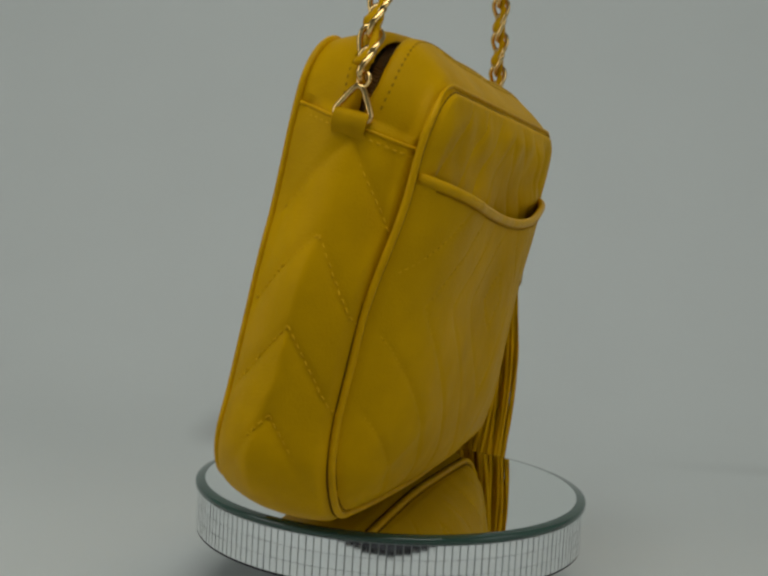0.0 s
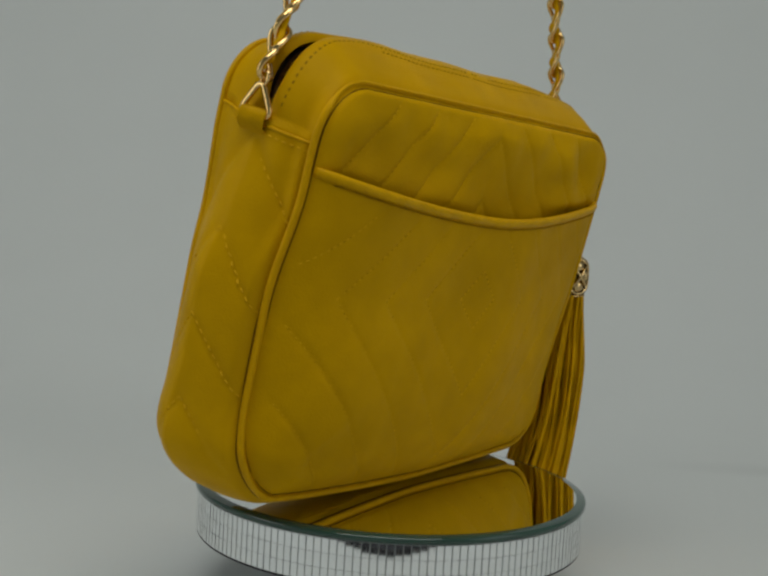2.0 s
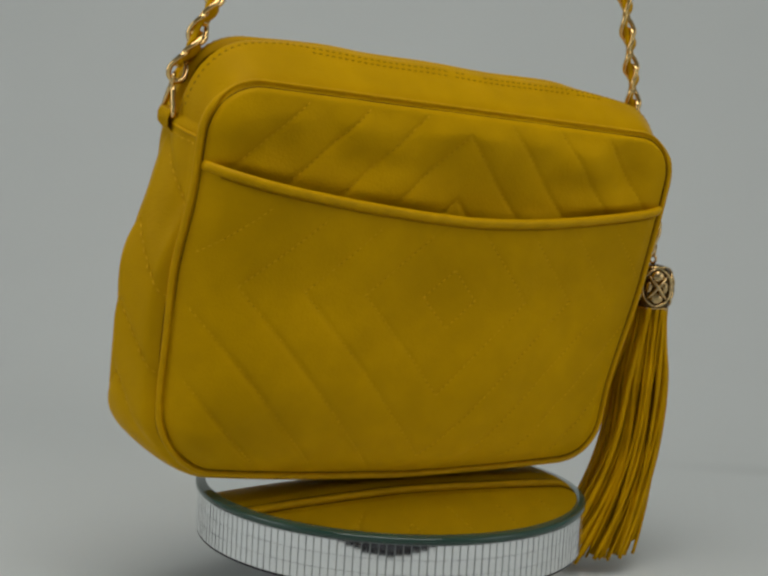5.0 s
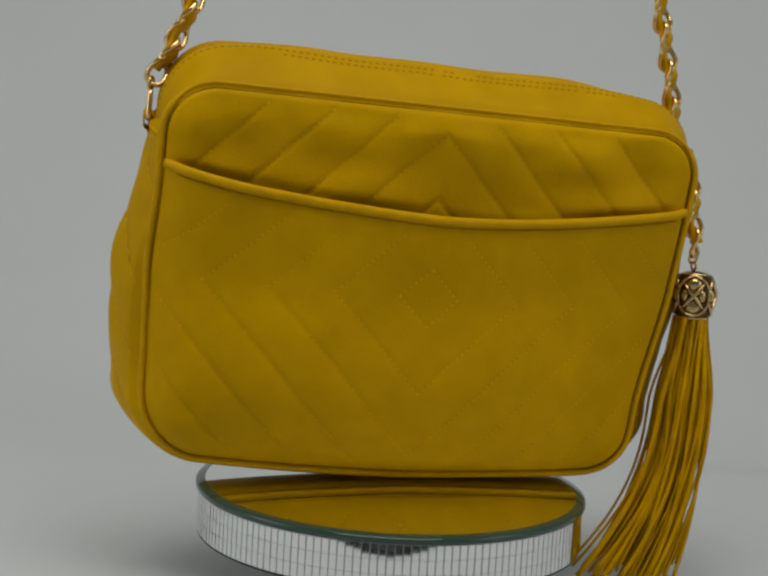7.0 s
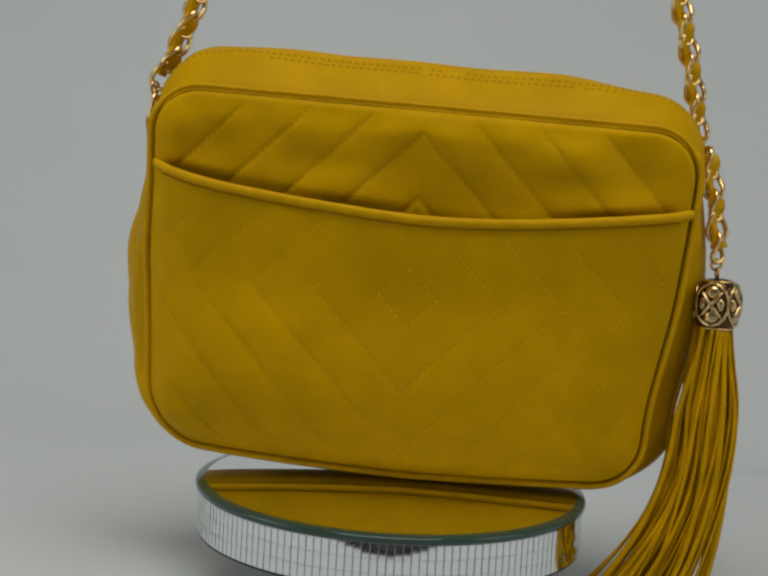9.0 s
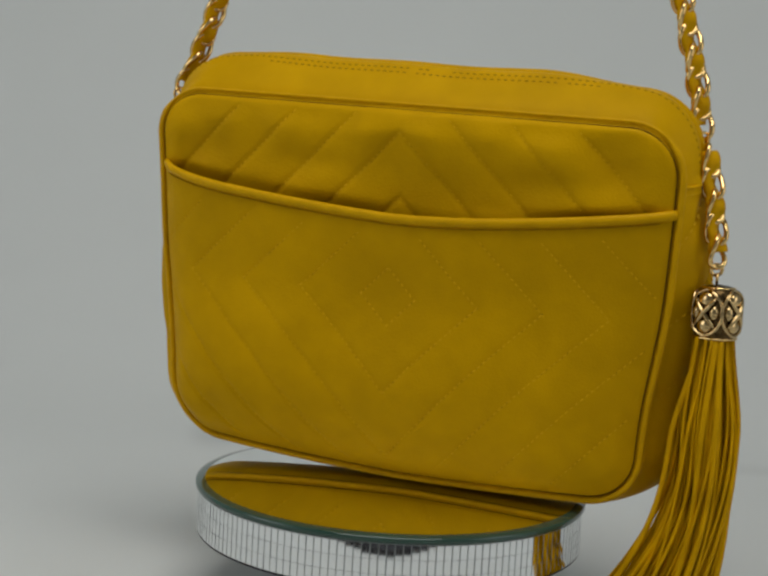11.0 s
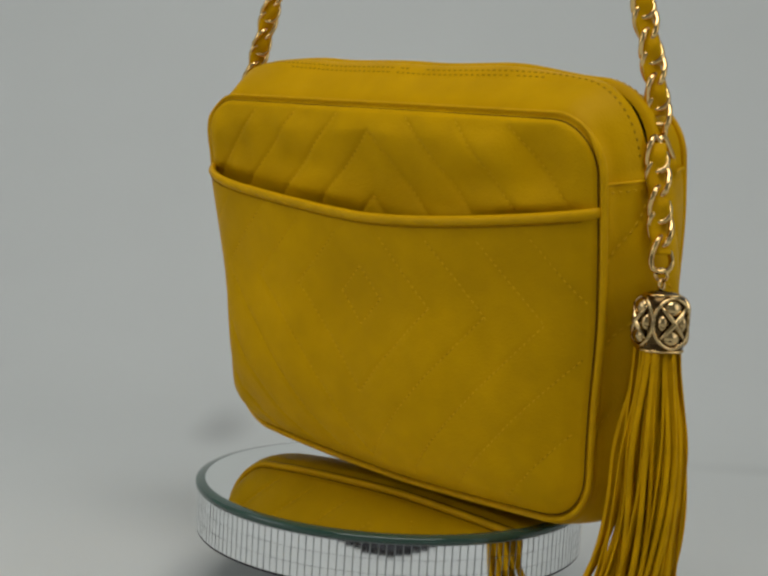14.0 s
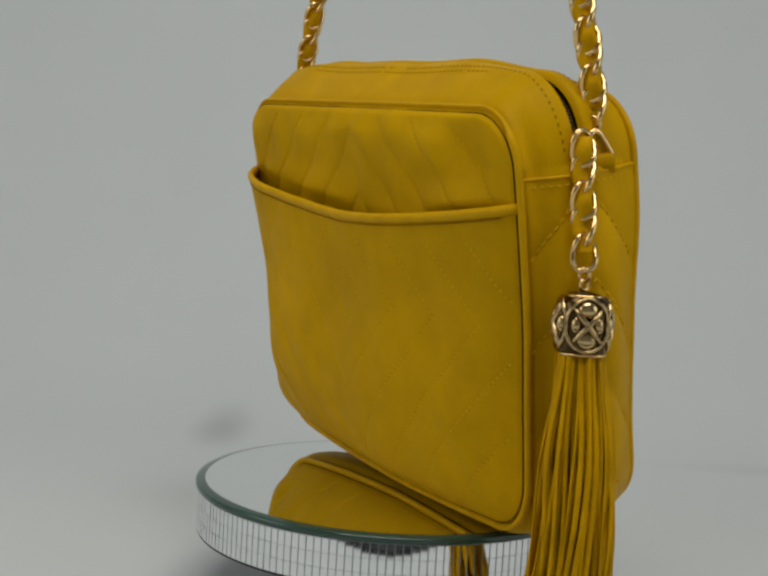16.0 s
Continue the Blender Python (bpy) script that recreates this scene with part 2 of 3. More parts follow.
def fullness_table():
    zs = np.linspace(0.0, 0.2, 401)
    g = np.interp(zs, (0.0, 0.010, 0.020, 0.035, 0.056, 0.080, 0.105, 0.150, 0.170, 0.188, 0.2), (0.62, 0.66, 0.78, 0.92, 1.0, 0.88, 0.72, 0.68, 0.52, 0.24, 0.15))
    k = np.exp(-(np.arange(-36, 37) / 13.0) ** 2)
    return np.convolve(np.pad(g, 36, mode="edge"), k / k.sum(), mode="valid")


FULL = fullness_table()


def belly(x, z):
    """How far the filled front swells out of its seam."""
    q = clamp(abs(x) / (half(z) + 1e-6))
    e = max(0.0, edge_gap(x, z))
    g = FULL[int(clamp(z / 0.2) * 400)]
    swell = 1 + 0.10 * ease(-x / 0.08) if x < 0 else 1 - 0.92 * q ** 1.9
    reach = 0.0180 - 0.0065 * ease(0.5 + x / 0.16)
    return 0.0210 * g * swell * (1 - exp(-(e / reach) ** 1.3)) + (0.0011 + 0.0014 * ease((z - TOP + 0.03) / 0.02)) * (1 - exp(-(e / 0.0025) ** 2)) - seam_y(x, z)


def quilt(x, z, depth, puff, fine=0.0016):
    d = abs(x) + abs(z - PIVOT) / SLOPE
    gaps = [abs(d - q) * 0.73 for q in LINES]
    k = min(gaps)
    return -depth * exp(-(k / fine) ** 2) + puff * (1 - exp(-(k / 0.0055) ** 2))


def crease(x, z, s):
    q = Vector((x * 16, z * 9, s))
    return noise.noise(q) * 0.0011 + noise.noise(q * 3.1) * 0.0004


def pocket_edge(x):
    a = clamp(abs(x - 0.002) / 0.131)
    return 0.1430 + 0.0120 * (a ** 1.6)


def turned_in(x, z):
    """The panel's edge dives into the seam."""
    e = edge_gap(x, z)
    return 0.0009 * exp(-(max(0, e - 0.0020) / 0.0008) ** 2)


def hollow(x, z):
    """Soft dents in the unfilled upper panel, deepest towards its ends."""
    deep = 0.0
    for cx, cz, rx, rz, a in ((-0.100, 0.167, 0.016, 0.009, 0.0024), (0.070, 0.164, 0.016, 0.010, 0.0022), (0.104, 0.168, 0.013, 0.010, 0.0030), (-0.040, 0.166, 0.022, 0.008, 0.0013)):
        deep += a * exp(-((x - cx - (z - cz) * 0.4) / rx) ** 2 - ((z - cz) / rz) ** 2)
    return deep


def upper_y(x, z):
    near = ease(edge_gap(x, z) / 0.014)
    pucker = (0.0026 * noise.noise(Vector((x * 45, z * 22, 9.0))) * clamp((z - 0.150) / 0.03)
              + (0.0012 + 0.0018 * ease(0.5 + x / 0.12)) * noise.noise(Vector((x * 26 + z * 14, z * 30, 2.0))))
    free = ease((z - pocket_edge(x) + 0.002) / 0.008)
    sunk = (0.30 + 0.26 * ease((0.187 - z) / 0.028)) * (belly(x, z) + seam_y(x, z)) * ease(edge_gap(x, z) / 0.02)
    return turned_in(x, z) + sunk + hollow(x, z) - belly(x, z) - near * (quilt(x, z, 0.0008, 0.0006, 0.0010) + 1.9 * crease(x, z, 1.0) + 1.5 * free * pucker - 0.0016 * (1 - free))


def dimple(x, z):
    """Dents where the soft pocket has sunk near its lower corners."""
    return (-0.0026 * exp(-((x + 0.098) / 0.017) ** 2 - ((z - 0.036) / 0.011) ** 2) - 0.0014 * exp(-((x - 0.092 + (z - 0.035) * 0.8) / 0.010) ** 2 - ((z - 0.035) / 0.022) ** 2))


def pocket_y(x, z):
    near = ease(edge_gap(x, z) / 0.013)
    low = clamp((0.115 - z) / 0.05)
    left = clamp(0.35 - x * 7)
    return turned_in(x, z) - belly(x, z) - near * (0.0020 + dimple(x, z) + quilt(x, z, 0.00028 + 0.0009 * left * low, 0.00004 + 0.0003 * left * low, 0.0010) + 1.9 * crease(x, z, 4.0))


def outline():
    """The closed seam line round front and back, from the left side pocket's edge over the top."""
    right = []
    n = 120
    for i in range(n + 1):
        z = TOP - (TOP - BOT) * (1 - cos(pi * i / n)) / 2
        right.append((half(z), z))
    pts = []
    tw, bw = half(TOP), half(BOT)
    left = [(-x, z) for x, z in right]
    side = 0.165
    up = [q for q in reversed(left) if q[1] >= side]
    pts += [(-half(side), side)] + up
    pts += [(-tw + 2 * tw * j / 70, TOP) for j in range(1, 70)]
    pts += [q for q in right if q[1] >= side] + [(half(side), side)]
    k = len(pts)
    pts += [q for q in right if q[1] < side]
    pts += [(bw - 2 * bw * j / 60, BOT) for j in range(1, 60)]
    pts += [q for q in reversed(left) if q[1] < side]
    pts = [(warp(x, z), z + sag(x, z)) for x, z in pts]
    return pts, k


SEAM, SPLIT = outline()


def seam_normal(i):
    n = len(SEAM)
    a, b = SEAM[(i - 2) % n], SEAM[(i + 2) % n]
    d = Vector((b[0] - a[0], b[1] - a[1]))
    d.normalize()
    return Vector((-d.y, d.x))


def gusset_swell(x, z, nrm):
    if nrm.y > 0.02 and z > 0.15:
        return 0.003 + 0.0125 * clamp(nrm.y) ** 1.6 * (1 - 0.42 * ease((abs(x) - 0.055) / 0.06))
    amount = 0.0150 if x < 0 else 0.0130
    flat = 1 - abs(nrm.y) ** 1.5
    return 0.0015 + 0.0055 * clamp(-nrm.y) + (0.0015 + amount * ease((0.178 - z) / 0.080) * ease((z + 0.016) / 0.05)) * flat


def back_y(x, z):
    return DEPTH + 0.004 * clamp(x / 0.13) * ease((z - 0.10) / 0.05)


def back_shift(x, z):
    """The back seam's left side is drawn in and its upper left corner stands higher."""
    side = ease((-x - 0.05) / 0.06)
    return 0.0065 * side * ease(z / 0.05) * (1 - 0.6 * ease((z - 0.12) / 0.04)), 0.0075 * side * ease((z - 0.125) / 0.04)


def gusset_point(i, v, out=0.0):
    """A point of the band between the two seams: i along the seam, v from front to back."""
    x, z = SEAM[i % len(SEAM)]
    nrm = seam_normal(i)
    b = gusset_swell(x, z, nrm)
    top = nrm.y > 0.02 and z > 0.15
    if top:
        prof = sin(pi * clamp(v) ** 1.06)
    elif x < 0:
        peak = 0.46 + 0.12 * ease((0.07 - z) / 0.04)
        full = ease((0.135 - z) / 0.05)
        steep = (1 - full) * (0.45 * ease(v / peak) + 0.55 * (v / peak) ** 1.25) + full * (v / peak) ** 0.55
        prof = steep if v < peak else 1 - ((v - peak) / (1 - peak)) ** 1.5
    else:
        prof = 0.5 * sin(pi * v) ** 0.8 + 0.5 * ease(1 - abs(2 * v - 1))
    if not top:
        under = clamp(-nrm.y) ** 2
        prof = prof * (1 - under) + under * clamp(sin(pi * v)) ** 0.55
        ridge = 0.165 - 0.0375 * round((0.165 - 0.004 - z - abs(v - 0.47) * DEPTH * 1.30) / 0.0375)
        k = abs((z + abs(v - 0.47) * DEPTH * 1.30) - (ridge - 0.004)) * 0.6
        edge = clamp(min(v, 1 - v) / 0.1) * (1 - abs(nrm.y))
        out += edge * (-0.0008 * exp(-(k / 0.0011) ** 2) + 0.0008 * (1 - exp(-(k / 0.004) ** 2)))
        out += edge * 1.6 * noise.noise(Vector((v * 2.2, z * 14, 7.0 + x * 3))) * 0.0018
    else:
        out += sin(pi * clamp(v)) * noise.noise(Vector((x * 22, v * 1.5, 3 + z * 20))) * 0.0012
    d = b * prof + out - (0.0018 + 0.0026 * (1 - abs(nrm.y)) * (0 if top else 1)) * exp(-((v - 0.03) / 0.035) ** 2) - (0.0030 * ease((z - 0.10) / 0.05) if x < 0 else 0.0034) * (1 - abs(nrm.y) ** 4) * exp(-((v - 0.13) / 0.09) ** 2)
    y0 = seam_y(x, z)
    bx, bz = back_shift(x, z)
    return Vector((x + nrm.x * d + bx * v, y0 + (back_y(x, z) - y0) * v, z + nrm.y * d + bz * v))


# ---------------------------------------------------------------- handbag pose
def bag_turn(t):
    u = (t - 8.0) / 8.0
    return -0.145194 * (t - 8.0) + 0.024643 * u * u - 0.006040 * u ** 3 + 0.004695 * u ** 4


def bag_slide(t):
    """The bag creeps a little on the glass as it turns."""
    u = (t - 8.0) / 8.0
    return Matrix.Translation((-0.00128 * u + 0.00633 * u ** 2 - 0.00316 * u ** 3 - 0.00100 * u ** 4,
                               -0.00020 * u - 0.00908 * u ** 2 + 0.00389 * u ** 3 + 0.00085 * u ** 4, 0))


BAG_TILT = Matrix(((0.996678, -0.062051, 0.052756, 0.001664),
                   (0.071007, 0.979280, -0.189654, -0.000836),
                   (-0.039895, 0.192770, 0.980433, 0.0),
                   (0, 0, 0, 1)))


def bag_pose(t):
    return bag_slide(t) @ Matrix.Rotation(bag_turn(t), 4, "Z") @ BAG_LIFT @ BAG_TILT


BAG_LIFT = Matrix.Translation((0, 0, 0.0))


# ---------------------------------------------------------------- handbag parts
def stitches(lines, length=0.0019, gap=0.0013, width=0.00034, rise=0.00020, phase=0.0, worn=0.0):
    """Small thread bars along lines of (place, outward) points."""
    verts, faces = [], []
    for line in lines:
        run = -phase
        for (a, na), (b, nb) in zip(line, line[1:]):
            d = b - a
            ln = d.length
            if ln < 1e-7:
                continue
            t = d / ln
            pos = -run
            while pos < ln:
                if pos >= 0 and noise.noise((a + t * pos) * 55) > worn - 1.0:
                    c = a + t * pos
                    e = c + t * length
                    nn = na.normalized()
                    s = t.cross(nn).normalized() * width
                    o = len(verts)
                    lo = nn * -0.0003
                    hi = nn * rise
                    verts += [c + s + lo, c - s + lo, e - s + lo, e + s + lo, c + t * 0.0004 + s * 0.6 + hi, c + t * 0.0004 - s * 0.6 + hi,
                              e - t * 0.0004 - s * 0.6 + hi, e - t * 0.0004 + s * 0.6 + hi]
                    faces += [(o + 4, o + 5, o + 6, o + 7), (o, o + 1, o + 5, o + 4), (o + 1, o + 2, o + 6, o + 5), (o + 2, o + 3, o + 7, o + 6), (o + 3, o, o + 4, o + 7)]
                pos += length + gap
            run = ln - (pos - (length + gap)) if pos > ln else 0.0
            run = -(pos - ln)
    return verts, faces


def front_lines(yfun, low, high):
    out = []
    for d in LINES:
        for sx in (-1, 1):
            for sz in (-1, 1):
                line = []
                n = 90
                for i in range(n + 1):
                    x = sx * d * i / n
                    z = PIVOT + sz * SLOPE * (d - abs(x))
                    ok = BOT + 0.008 < z < TOP - 0.004 and abs(x) < half(z) - 0.006 and low(x) < z < high(x)
                    if ok:
                        line.append((Vector((warp(x, z), yfun(x, z) - 0.0001, z + sag(x, z))), Vector((0, -1, 0))))
                    elif len(line) > 3:
                        out.append(line)
                        line = []
                    else:
                        line = []
                if len(line) > 3:
                    out.append(line)
    return out


def sheet(name, zlo, zhi, yfun, nu, nz, mat, parent, label):
    """A panel between two heights that follow x, as wide as the seam line."""
    verts = []
    for i in range(nz):
        a = (1 - cos(pi * i / (nz - 1))) / 2
        for j in range(nu):
            u = -1 + 2 * j / (nu - 1)
            x = u * 0.1315
            lo, hi = zlo(x), zhi(x)
            z = lo + (hi - lo) * a
            x = u * half(z)
            lo, hi = zlo(x), zhi(x)
            z = lo + (hi - lo) * a
            x = u * half(z)
            verts.append((warp(x, z), yfun(x, z), z + sag(x, z)))
    return mesh_part(name, verts, quads(nz, nu, flip=False), mat, parent, label)


def build_bag():
    bag = tagged(new("handbag"), "mustard yellow quilted leather camera handbag leaning forward on the mirror turntable", "handbag")
    lo = lambda x: BOT
    hi = lambda x: TOP
    upper = sheet("front_panel", lambda x: pocket_edge(x) - 0.012, hi, upper_y, 230, 70, M_leather, bag, "chevron-quilted upper front panel")
    pocket = sheet("front_pocket", lo, lambda x: pocket_edge(x), pocket_y, 230, 140, M_leather, bag, "flat quilted open front pocket")
    v, f = stitches(front_lines(upper_y, lambda x: pocket_edge(x) + 0.003, lambda x: 1.0))
    tagged(mesh_part("quilting_stitches", v, f, M_thread, upper, smooth=False), kind="stuff")
    v, f = stitches(front_lines(upper_y, lambda x: pocket_edge(x) + 0.003, lambda x: 1.0), 0.0009, 0.0023, 0.00030, 0.00012, 0.0021, 0.86)
    tagged(mesh_part("needle_line", v, f, M_hole, upper, smooth=False), kind="stuff")
    v, f = stitches(front_lines(pocket_y, lambda x: 0.0, lambda x: pocket_edge(x) - 0.009))
    tagged(mesh_part("quilting_stitches", v, f, M_thread, pocket, smooth=False), kind="stuff")
    v, f = stitches(front_lines(pocket_y, lambda x: 0.0, lambda x: pocket_edge(x) - 0.009), 0.0009, 0.0023, 0.00030, 0.00012, 0.0021, 0.86)
    tagged(mesh_part("needle_line", v, f, M_hole, pocket, smooth=False), kind="stuff")
    # rolled edge of the pocket
    path = []
    for j in range(121):
        x = -0.131 + 0.262 * j / 120
        z = pocket_edge(x)
        x = clamp(x, -half(z) + 0.0018, half(z) - 0.0010)
        path.append(Vector((x, pocket_y(x, z) - 0.0002, z - 0.0002)))
    v, f = tube(path, 0.0019, 10, flat=1.25)
    mesh_part("pocket_binding", v, f, M_piping, bag, "rolled leather binding of the pocket mouth")
    line = [(q + Vector((0, -0.0013, -0.0029)), Vector((0, -1, 0))) for q in path[3:-3]]
    v, f = tube([q - Vector((0, -0.0004, 0)) for q, n_ in line], 0.0003, 5)
    mesh_part("binding_seam", v, f, M_hole, bag)
    # back panel
    back = lambda x, z: back_y(x, z) + 0.4 * (belly(x, z) + seam_y(x, z))
    verts, nu, nz = [], 60, 50
    for i in range(nz):
        z = BOT + (TOP - BOT) * (1 - cos(pi * i / (nz - 1))) / 2
        for j in range(nu):
            x = (-1 + 2 * j / (nu - 1)) * half(z)
            bx, bz = back_shift(x, z)
            verts.append((warp(x, z) + bx, back(x, z), z + sag(x, z) + bz))
    mesh_part("back_panel", verts, quads(nz, nu, flip=True), M_leather, bag, "plain leather back panel")
    # piping round front and back seams
    n = len(SEAM)
    tucked = [ease((seam_normal(i).y - 0.45) / 0.4) for i in range(n)]
    for nm, front in (("front_piping", True), ("back_piping", False)):
        pts = []
        for i in range(n):
            x, z = SEAM[i]
            nr = seam_normal(i)
            bx, bz = (0, 0) if front else back_shift(x, z)
            y = seam_y(x, z) + 0.0003 + 0.0009 * tucked[i] if front else back_y(x, z) + 0.0004
            pts.append((x + nr.x * 0.0004 + bx, y, z + nr.y * 0.0004 + bz))
        width = (lambda a: 0.0016 - 0.0008 * tucked[int(round(a * (n - 1)))]) if front else 0.0016
        v, f = tube(pts, width, 10, closed=True, up=Vector((0, -1, 0)))
        mesh_part(nm, v, f, M_piping, bag, "raised leather piping")
    # sewn seams in folds both sides of the front piping, fold shade painted in
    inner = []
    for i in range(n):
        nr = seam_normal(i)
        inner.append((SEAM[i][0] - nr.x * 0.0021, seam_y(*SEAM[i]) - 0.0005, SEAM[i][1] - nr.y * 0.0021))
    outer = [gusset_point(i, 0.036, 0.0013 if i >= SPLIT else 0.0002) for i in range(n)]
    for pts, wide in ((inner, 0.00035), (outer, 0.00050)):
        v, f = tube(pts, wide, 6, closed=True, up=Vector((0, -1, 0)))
        mesh_part("front_seam", v, f, M_seam, bag, "brown sewn seam beside the piping, with the fold's shade in its colour")
    # top band in two flaps with the zip between
    def opening(i):
        c = abs(i / (SPLIT - 1) - 0.5) * 2
        return 0.008 + 0.042 * ease((c - 0.46) / 0.28) * (1.0 if i < SPLIT / 2 else 0.5) * (1 - 0.74 * ease((c - 0.80) / 0.14))
    def puff(i):
        """The front flap swells over the zip near both ends."""
        return 0.0026 * exp(-((abs(SEAM[i][0]) - 0.096) / 0.024) ** 2)
    for nm, sgn in (("front_zip_flap", -1), ("back_zip_flap", 1)):
        verts, m = [], 22
        for i in range(SPLIT):
            g = opening(i)
            for j in range(m):
                a = j / (m - 1)
                v0 = a * (0.5 - g)
                roll = 0.0014 * ease((a - 0.55) / 0.25) - 0.0030 * ease((a - 0.93) / 0.07)
                if sgn > 0:
                    roll += 0.0004 * a
                else:
                    roll += puff(i) * sin(pi * a ** 1.4)
                verts.append(gusset_point(i, v0 if sgn < 0 else 1 - v0, roll))
        flap = mesh_part(nm, verts, quads(SPLIT, m, flip=sgn > 0), M_gusset, bag, "smooth leather flap along the zip")
        lines = []
        for aa, i0, i1 in ((0.74, 6, SPLIT - 6), (0.65, SPLIT // 2 - 26, SPLIT // 2 + 30)):
            line = []
            for i in range(i0, i1):
                vv = aa * (0.5 - opening(i))
                lift = 0.0014 * ease((aa - 0.55) / 0.25) + (0.0004 * aa if sgn > 0 else puff(i) * sin(pi * aa ** 1.4))
                nr = seam_normal(i)
                line.append((gusset_point(i, vv if sgn < 0 else 1 - vv, lift), Vector((nr.x, 0, nr.y))))
            lines.append(line)
        v, f = stitches(lines, 0.0019, 0.0015, 0.0005, 0.0002, worn=0.45)
        tagged(mesh_part("zip_stitches", v, f, M_zip_thread, flap, smooth=False), kind="stuff")
    verts = [gusset_point(i, 0.34 + 0.32 * j / 6, -0.0050) for i in range(SPLIT) for j in range(7)]
    zipper = mesh_part("zip_tape", verts, quads(SPLIT, 7), M_lining, bag, "dark zip tape")
    pieces = []
    for i in range(4, SPLIT - 4):
        for dv in (-0.012, 0.012):
            q = gusset_point(i, 0.5 + dv, -0.0036)
            nr = seam_normal(i)
            o = Vector((nr.x, 0, nr.y)) * 0.0008
            t = Vector((nr.y, 0, -nr.x)) * 0.0006
            y = Vector((0, 0.0011, 0))
            vs = [q + sa * t + sb * y + sc * o for sc in (-1, 1) for sa, sb in ((-1, -1), (1, -1), (1, 1), (-1, 1))]
            pieces.append((vs, [(4, 5, 6, 7), (0, 1, 5, 4), (1, 2, 6, 5), (2, 3, 7, 6), (3, 0, 4, 7)]))
    v, f = joined(pieces)
    tagged(mesh_part("zip_teeth", v, f, M_teeth, zipper, smooth=False), kind="stuff")
    # side and bottom band
    idx = list(range(SPLIT - 1, n)) + [n]
    verts, m = [], 44
    for i in idx:
        for j in range(m):
            verts.append(gusset_point(i if i < n else 0, j / (m - 1), 0.0012 if 0 < j < m - 1 else 0.0))
    band = mesh_part("gusset", verts, quads(len(idx), m), M_gusset, bag, "chevron-stitched side and bottom gusset")
    for i0 in (SPLIT - 1, 0):
        path = [gusset_point(i0, 0.02 + 0.96 * j / 24, 0.0010) for j in range(25)]
        v, f = tube(path, 0.0008, 8)
        mesh_part("gusset_hem", v, f, M_piping, band)
        sx = 1 if i0 else -1
        line = [(q + Vector((sx * 0.0006, 0, -0.0034)), Vector((sx, 0, 0))) for q in path[1:-1]]
        v, f = stitches([line], 0.0020, 0.0014, 0.0004, 0.00022)
        tagged(mesh_part("hem_stitches", v, f, M_thread, band, smooth=False), kind="stuff")
    # chevron stitches on both sides
    lines = []
    for side in (-1, 1):
        ids = [i for i in range(SPLIT, n) if SEAM[i][0] * side > 0.12]
        for k in range(4):
            zc = 0.161 - 0.0375 * k
            for s in (-1, 1):
                line = []
                for j in range(30):
                    v0 = 0.47 + s * 0.44 * j / 29
                    z = zc - abs(v0 - 0.47) * DEPTH * 1.30
                    if z < 0.03:
                        break
                    i = min(ids, key=lambda q: abs(SEAM[q][1] - z))
                    q = gusset_point(i, v0, 0.0017)
                    line.append((Vector((q.x, q.y, z)), Vector((side, 0, 0))))
                lines.append(line)
    v, f = stitches(lines, 0.0022, 0.0018, 0.00042, 0.0003)
    tagged(mesh_part("chevron_stitches", v, f, M_thread, band, smooth=False), kind="stuff")
    return bag


bag = build_bag()


# ---------------------------------------------------------------- rings, chains, tassel
def ring_path(pts, steps=8):
    """A closed path with rounded corners through pts."""
    out, n = [], len(pts)
    for i in range(n):
        a, b, c = Vector(pts[i - 1]), Vector(pts[i]), Vector(pts[(i + 1) % n])
        p0, p1 = b.lerp(a, 0.3), b.lerp(c, 0.3)
        for k in range(steps + 1):
            u = k / steps
            out.append(p0.lerp(b, u).lerp(b.lerp(p1, u), u))
    return out


def strap_tabs():
    for sx in (-1, 1):
        x = 0.1365 if sx > 0 else -0.1398
        tri = ring_path([(0, -0.0095, -0.0066), (0, 0.0095, -0.0066), (0, 0.0, 0.0090)])
        yc = 0.029 if sx < 0 else 0.039
        up = 0.0025 if sx < 0 else 0.0
        at = Vector((x, yc, 0.1747 + up))
        v, f = tube([q + at for q in tri], 0.00130, 8, closed=True)
        mesh_part("triangle_ring", v, f, M_gold, bag, "gold triangular strap ring")
        path = [(x - sx * 0.001, 0, 0.1615), (x + sx * 0.0022, 0, 0.1645), (x + sx * 0.0026, 0, 0.1685), (x + sx * 0.0016, 0, 0.1712), (x - sx * 0.0006, 0, 0.1718), (x - sx * 0.0025, 0, 0.169), (x - sx * 0.004, 0, 0.164)]
        verts = []
        for q in path:
            for y in (yc - 0.0072, yc + 0.0072):
                verts.append((q[0], y, q[2] + up))
        for q in reversed(path):
            for y in (yc - 0.0072, yc + 0.0072):
                verts.append((q[0] - sx * 0.0008, y, q[2] + up - 0.0011))
        k = 2 * len(path)
        faces = quads(k, 2)
        for s in (0, 1):
            faces += [(2 * i + s, 2 * i + 2 + s, 2 * (k - 2 - i) + s, 2 * (k - 1 - i) + s) for i in range(len(path) - 1)]
        mesh_part("strap_tab", verts, faces, M_piping, bag, "small leather loop holding the ring")


strap_tabs()


